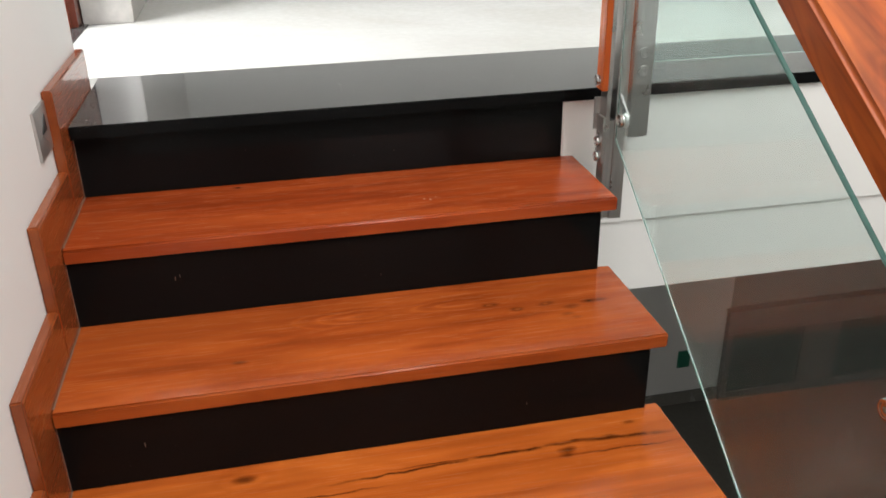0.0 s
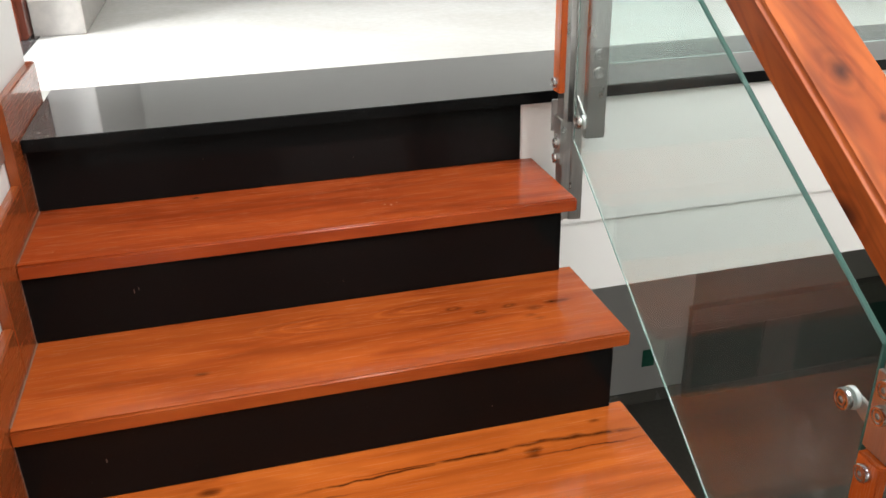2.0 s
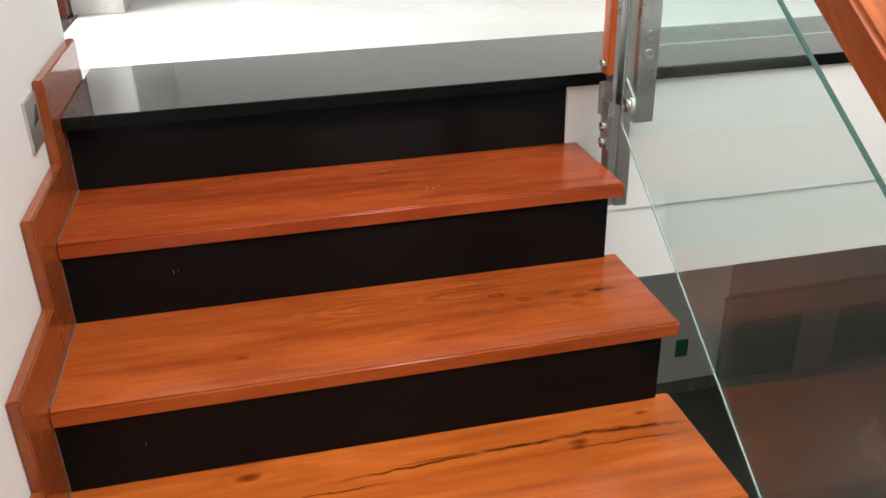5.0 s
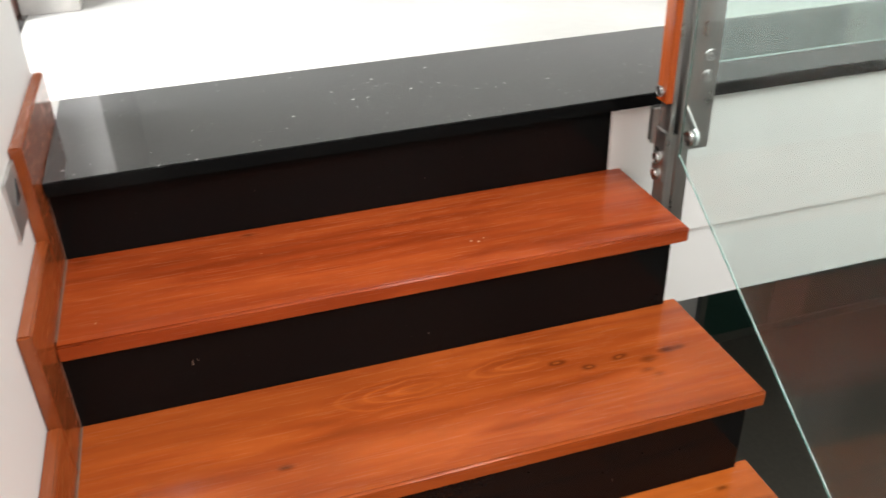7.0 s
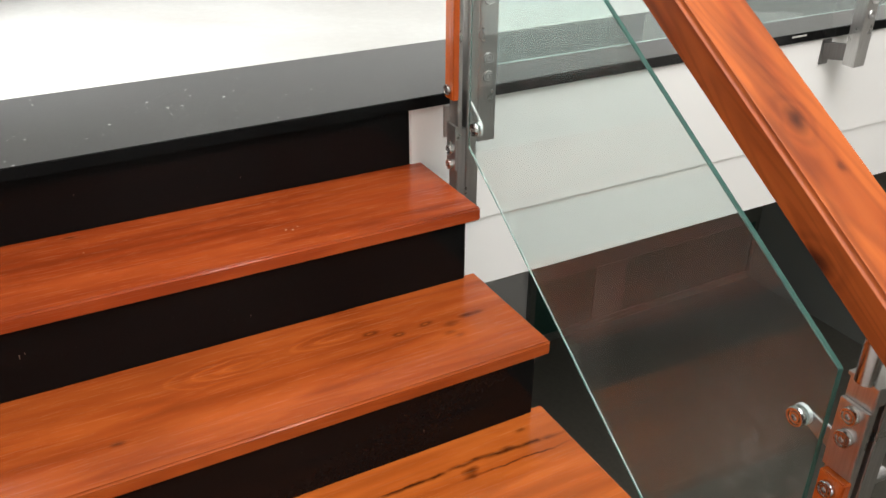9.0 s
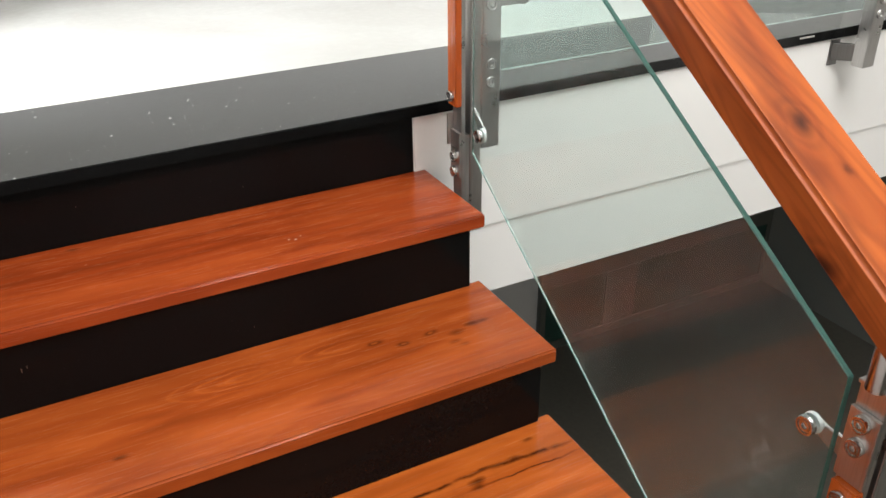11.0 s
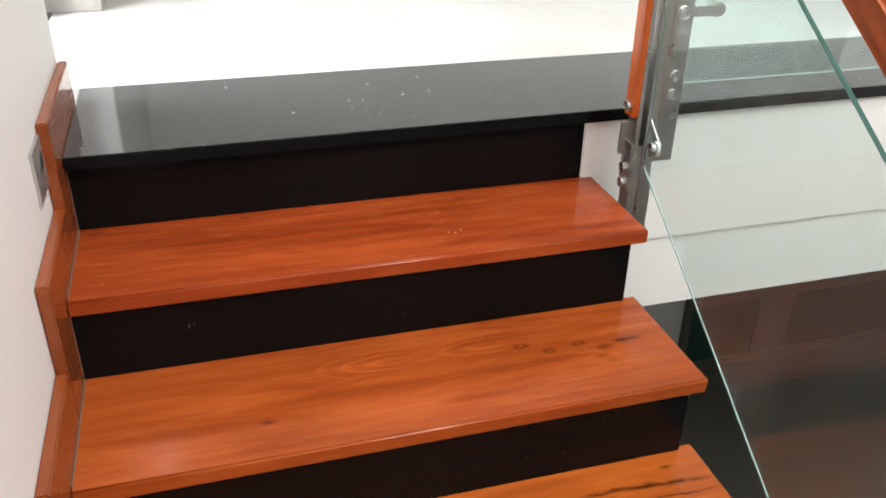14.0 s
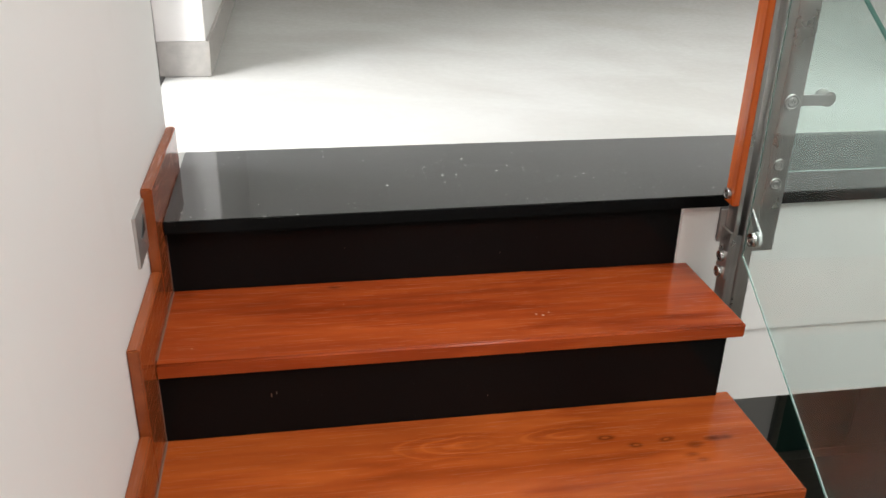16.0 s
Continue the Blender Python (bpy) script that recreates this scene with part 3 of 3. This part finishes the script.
def stair_post(y, top, foot, strip0, strip1, label):
    """Two flat steel bars with a timber strip, bolted plates and a spigot under the handrail."""
    def at(u, yy, z):
        return POSTS @ Vector((u, yy, z))
    ob = thing("balustrade_post", at(0.03, y, foot), label, "post", "posts of the stair balustrade")
    a, b = y - 0.021, y + 0.021
    part("inner_bar", moved(box(0.006, 0.016, a, b, foot, top - 0.002, 0.0012), POSTS), brushed, ob)
    part("outer_bar", moved(box(0.029, 0.060, a, b, foot, top - 0.002, 0.0015), POSTS), brushed, ob)
    part("spacer", moved(box(0.016, 0.029, a + 0.004, b - 0.004, foot + 0.002, strip0 - 0.07, 0.001), POSTS), dull_steel, ob)
    part("head_block", moved(box(0.0165, 0.0285, a + 0.002, b - 0.002, top - 0.030, top - 0.002, 0.001), POSTS), brushed, ob)
    part("cap", moved(box(0.003, 0.062, a - 0.002, b + 0.002, top - 0.002, top + 0.004, 0.001), POSTS), brushed, ob)
    part("timber_strip", moved(box(-0.009, 0.006, a - 0.003, b - 0.005, strip0, strip1, 0.002), POSTS), wood_strip, ob, "orange varnished timber strip")
    for z0, z1 in ((strip1 + 0.002, strip1 + 0.111), (strip0 - 0.170, strip0 - 0.062)):
        plate = part("plate", moved(box(0.0, 0.006, a - 0.001, b + 0.001, z0, z1, 0.001), POSTS), brushed, ob)
        mid = (z0 + z1) / 2 + (0.021 if z1 > strip1 else -0.025)
        for dz in (0.018, -0.018):
            part("bolt", moved(button((0.0, y, mid + dz), (-1, 0, 0)), POSTS), bright_steel, plate)
    for z in (strip0 + 0.022, strip1 - 0.020):
        part("bolt", moved(button((-0.009, y - 0.003, z), (-1, 0, 0), 0.0115), POSTS), bright_steel, ob)
    return ob


def glass_arm(ob, y, z, yd, zd, w0, w1):
    """A slim bracket from the post to a button clamp through the glass."""
    direction = Vector((0, yd - y, zd - z)).normalized()
    across = Vector((0, -direction.z, direction.y))
    p, q = Vector((0, y, z)), Vector((0, yd, zd))
    pts = [p + across * w0, q + across * w1, q - across * w1, p - across * w0]
    arm = part("arm", moved(prism([(v.y, v.z) for v in pts], "x", 0.030, 0.035, 0.0012), GLASS), dull_steel, ob)
    part("clamp", moved(lathe([(0.015, 0), (0.016, 0.002), (0.016, 0.006)], (0.0244, yd, zd), (1, 0, 0)), GLASS), white_plastic, arm, "white clamp washer")
    part("clamp_button", moved(button((0.0140, yd, zd), (-1, 0, 0), 0.0145, 0.008), GLASS), bright_steel, arm)


post_upper = stair_post(-0.122, 0.675, -0.285, 0.028, 0.545, "brushed steel balustrade post with orange timber strip beside the top tread")
glass_arm(post_upper, -0.132, 0.022, -0.190, -0.028, 0.006, 0.013)
part("spigot", moved(lathe([(0.012, 0.0), (0.012, 0.08), (0.010, 0.10)], (0.004, -0.122, 0.678), (0, 0, 1)), POSTS), bright_steel, post_upper, "polished round spigot")
LOWER_POST = Matrix.Translation((0.33, -1.78, 0.60)) @ Matrix.Scale(1.015, 4) @ Matrix.Translation((-0.33, 1.78, -0.60))
UPPER, POSTS = POSTS, LOWER_POST @ POSTS
part("mounting_plate", moved(box(-0.007, 0.050, -0.1005, -0.0945, -0.072, 0.003, 0.001), UPPER), brushed, post_upper)
post_lower = stair_post(-1.240, 0.011, -0.964, -0.648, -0.134, "brushed steel balustrade post with orange timber strip lower down the stairs")
glass_arm(post_lower, -1.211, -0.148, -1.140, -0.127, 0.019, 0.011)
part("spigot", moved(lathe([(0.013, 0.0), (0.013, 0.055), (0.011, 0.07)], (0.004, -1.241, 0.014), (0, 0, 1)), POSTS), bright_steel, post_lower, "polished round spigot")
part("back_boss", moved(lathe([(0.012, 0.0), (0.012, 0.03), (0.009, 0.034)], (0.060, -1.243, -0.165), (1, 0, 0)), POSTS), dull_steel, post_lower)

SLOPE = 0.632


def glass_panel(points, axis, a, b, m, name, label, group):
    ob = thing(name, m @ Vector((a, points[0][0], points[0][1])) if axis == "x" else Vector((points[0][0], a, points[0][1])), label, "glass panel", group)
    bm = prism(points, axis, a, b, 0.0018 if axis == "x" else 0.0011, 1)
    for f in bm.faces:
        along = abs(f.normal.x if axis == "x" else f.normal.y)
        # slot 2, the downward bevels only: caught light painted pale
        f.material_index = 0 if along > 0.95 or (axis == "y" and f.normal.z < -0.95) or (axis == "x" and f.normal.y > 0.9) else (2 if 0.05 < along and f.normal.z < -0.25 else 1)
    pane = part("pane", moved(bm, m), [glass, glass_edge, glass_arris_glint if axis == "x" else glass_rim_glint], ob)
    pane.visible_shadow = False
    return ob


glass_panel([(-0.154, -0.081), (-1.181, -0.733), (-1.181, -0.020), (-0.154, 0.6216)], "x", 0.0142, 0.0242, GLASS,
            "stair_glass_panel", "clear greenish glass panel sloping along the wooden stairs", "glass panels")

# handrail along the flight
rail = thing("handrail", SKEW @ Vector((0, -1.0, 0.25)), "thick varnished orange wooden handrail with dark knots", "handrail")
y0, y1 = -1.75, -0.03
bm = prism([(y0, 0.248 + (y0 + 1.0) * SLOPE), (y1, 0.248 + (y1 + 1.0) * SLOPE), (y1, 0.318 + (y1 + 1.0) * SLOPE), (y0, 0.318 + (y0 + 1.0) * SLOPE)], "x", -0.049, 0.064)
bmesh.ops.bevel(bm, geom=bm.edges[:], offset=0.008, segments=5, affect="EDGES", clamp_overlap=True)
for f in bm.faces:
    f.smooth = True
wooden_rail = part("rail", moved(bm, SKEW), wood_rail, rail)
wooden_rail.modifiers.new("even_normals", "WEIGHTED_NORMAL").weight = 100


# ---- the landing balustrade ----
def landing_post(x):
    ob = thing("landing_post", (x, -0.07, -0.1), "brushed steel post bracketed to the white landing fascia", "post", "posts of the landing balustrade")
    part("bar", box(x - 0.024, x + 0.024, -0.092, -0.0495, -0.104, 0.92, 0.0015), brushed, ob)
    part("bracket_plate", box(x - 0.071, x - 0.034, -0.006, -0.0003, -0.110, -0.034, 0.001), cast_steel, ob)
    part("bracket_arm", prism([(x - 0.068, -0.0065), (x - 0.040, -0.0065), (x - 0.010, -0.0515), (x - 0.023, -0.0515)], "z", -0.092, -0.042, 0.001), cast_steel, ob)
    for z in (0.096, 0.054):
        part("bolt", button((x, -0.092, z), (0, -1, 0), 0.0125, 0.0035), dull_steel, ob)
    for side in (1,):
        arm = part("arm", box(x + 0.0245, x + 0.095, -0.084, -0.078, 0.220, 0.243, 0.0012), dull_steel, ob)
        part("clamp", lathe([(0.0155, 0.0), (0.0165, 0.003), (0.0165, 0.0288)], (x + side * 0.092, -0.0782, 0.2315), (0, 1, 0)), dull_steel, arm)
    part("bolt", button((x, -0.092, 0.2315), (0, -1, 0), 0.016, 0.004), dull_steel, ob)
    return ob


first_post = landing_post(1.278)
for dx in (1.306, 2.612):
    copy_thing(first_post, Matrix.Translation((1.278 + dx, -0.07, -0.1)))
part("timber_strip", box(1.2475, 1.2538, -0.078, -0.056, 0.0, 0.86, 0.0015), wood_strip, first_post, "thin reddish timber strip")
for x0 in (1.288, 2.594):
    glass_panel([(x0, 0.062), (x0 + 1.286, 0.062), (x0 + 1.286, 0.84), (x0, 0.84)], "y", -0.0490, -0.0410, Matrix(), "landing_glass_panel",
                "clear glass panel of the landing balustrade over granite", "glass panels")

# ---- the lower floor ----
cabinet = thing("low_cabinet", (4.4, BACK_Y, LOWER), "long low cabinet with dark green panels against the lower wall", "cabinet")
FRONT = BACK_Y - 0.05
part("carcass", box(3.32, 5.565, FRONT + 0.012, BACK_Y + 0.018, LOWER, -2.352, 0.003), cabinet_frame, cabinet)
part("top", box(3.31, 5.566, FRONT - 0.006, BACK_Y + 0.018, -2.350, -2.335, 0.002), cabinet_frame, cabinet)
part("top_rail", box(3.32, 5.565, FRONT, FRONT + 0.010, -2.515, -2.354, 0.002), cabinet_frame, cabinet)
part("plinth", box(3.32, 5.565, FRONT, FRONT + 0.010, LOWER, LOWER + 0.07, 0.002), cabinet_frame, cabinet)
for x0, x1 in ((3.32, 3.365), (3.90, 4.19), (5.52, 5.565)):
    part("stile", box(x0, x1, FRONT, FRONT + 0.010, LOWER + 0.072, -2.517, 0.002), cabinet_frame, cabinet)
for x0, x1 in ((3.367, 3.898), (4.192, 5.518)):
    part("panel", box(x0, x1, FRONT + 0.005, FRONT + 0.011, LOWER + 0.074, -2.519, 0.001), green_paint, cabinet, "dark green panel")
socket = thing("socket_plate", (2.99, BACK_Y, -2.7), "small green socket plate on the grey lower wall", "socket")
part("plate", box(2.985, 3.075, BACK_Y - 0.008, BACK_Y, -2.76, -2.625, 0.002), green_plate, socket)
part("rocker", box(3.008, 3.052, BACK_Y - 0.012, BACK_Y - 0.008, -2.73, -2.655, 0.002), green_plate, socket)
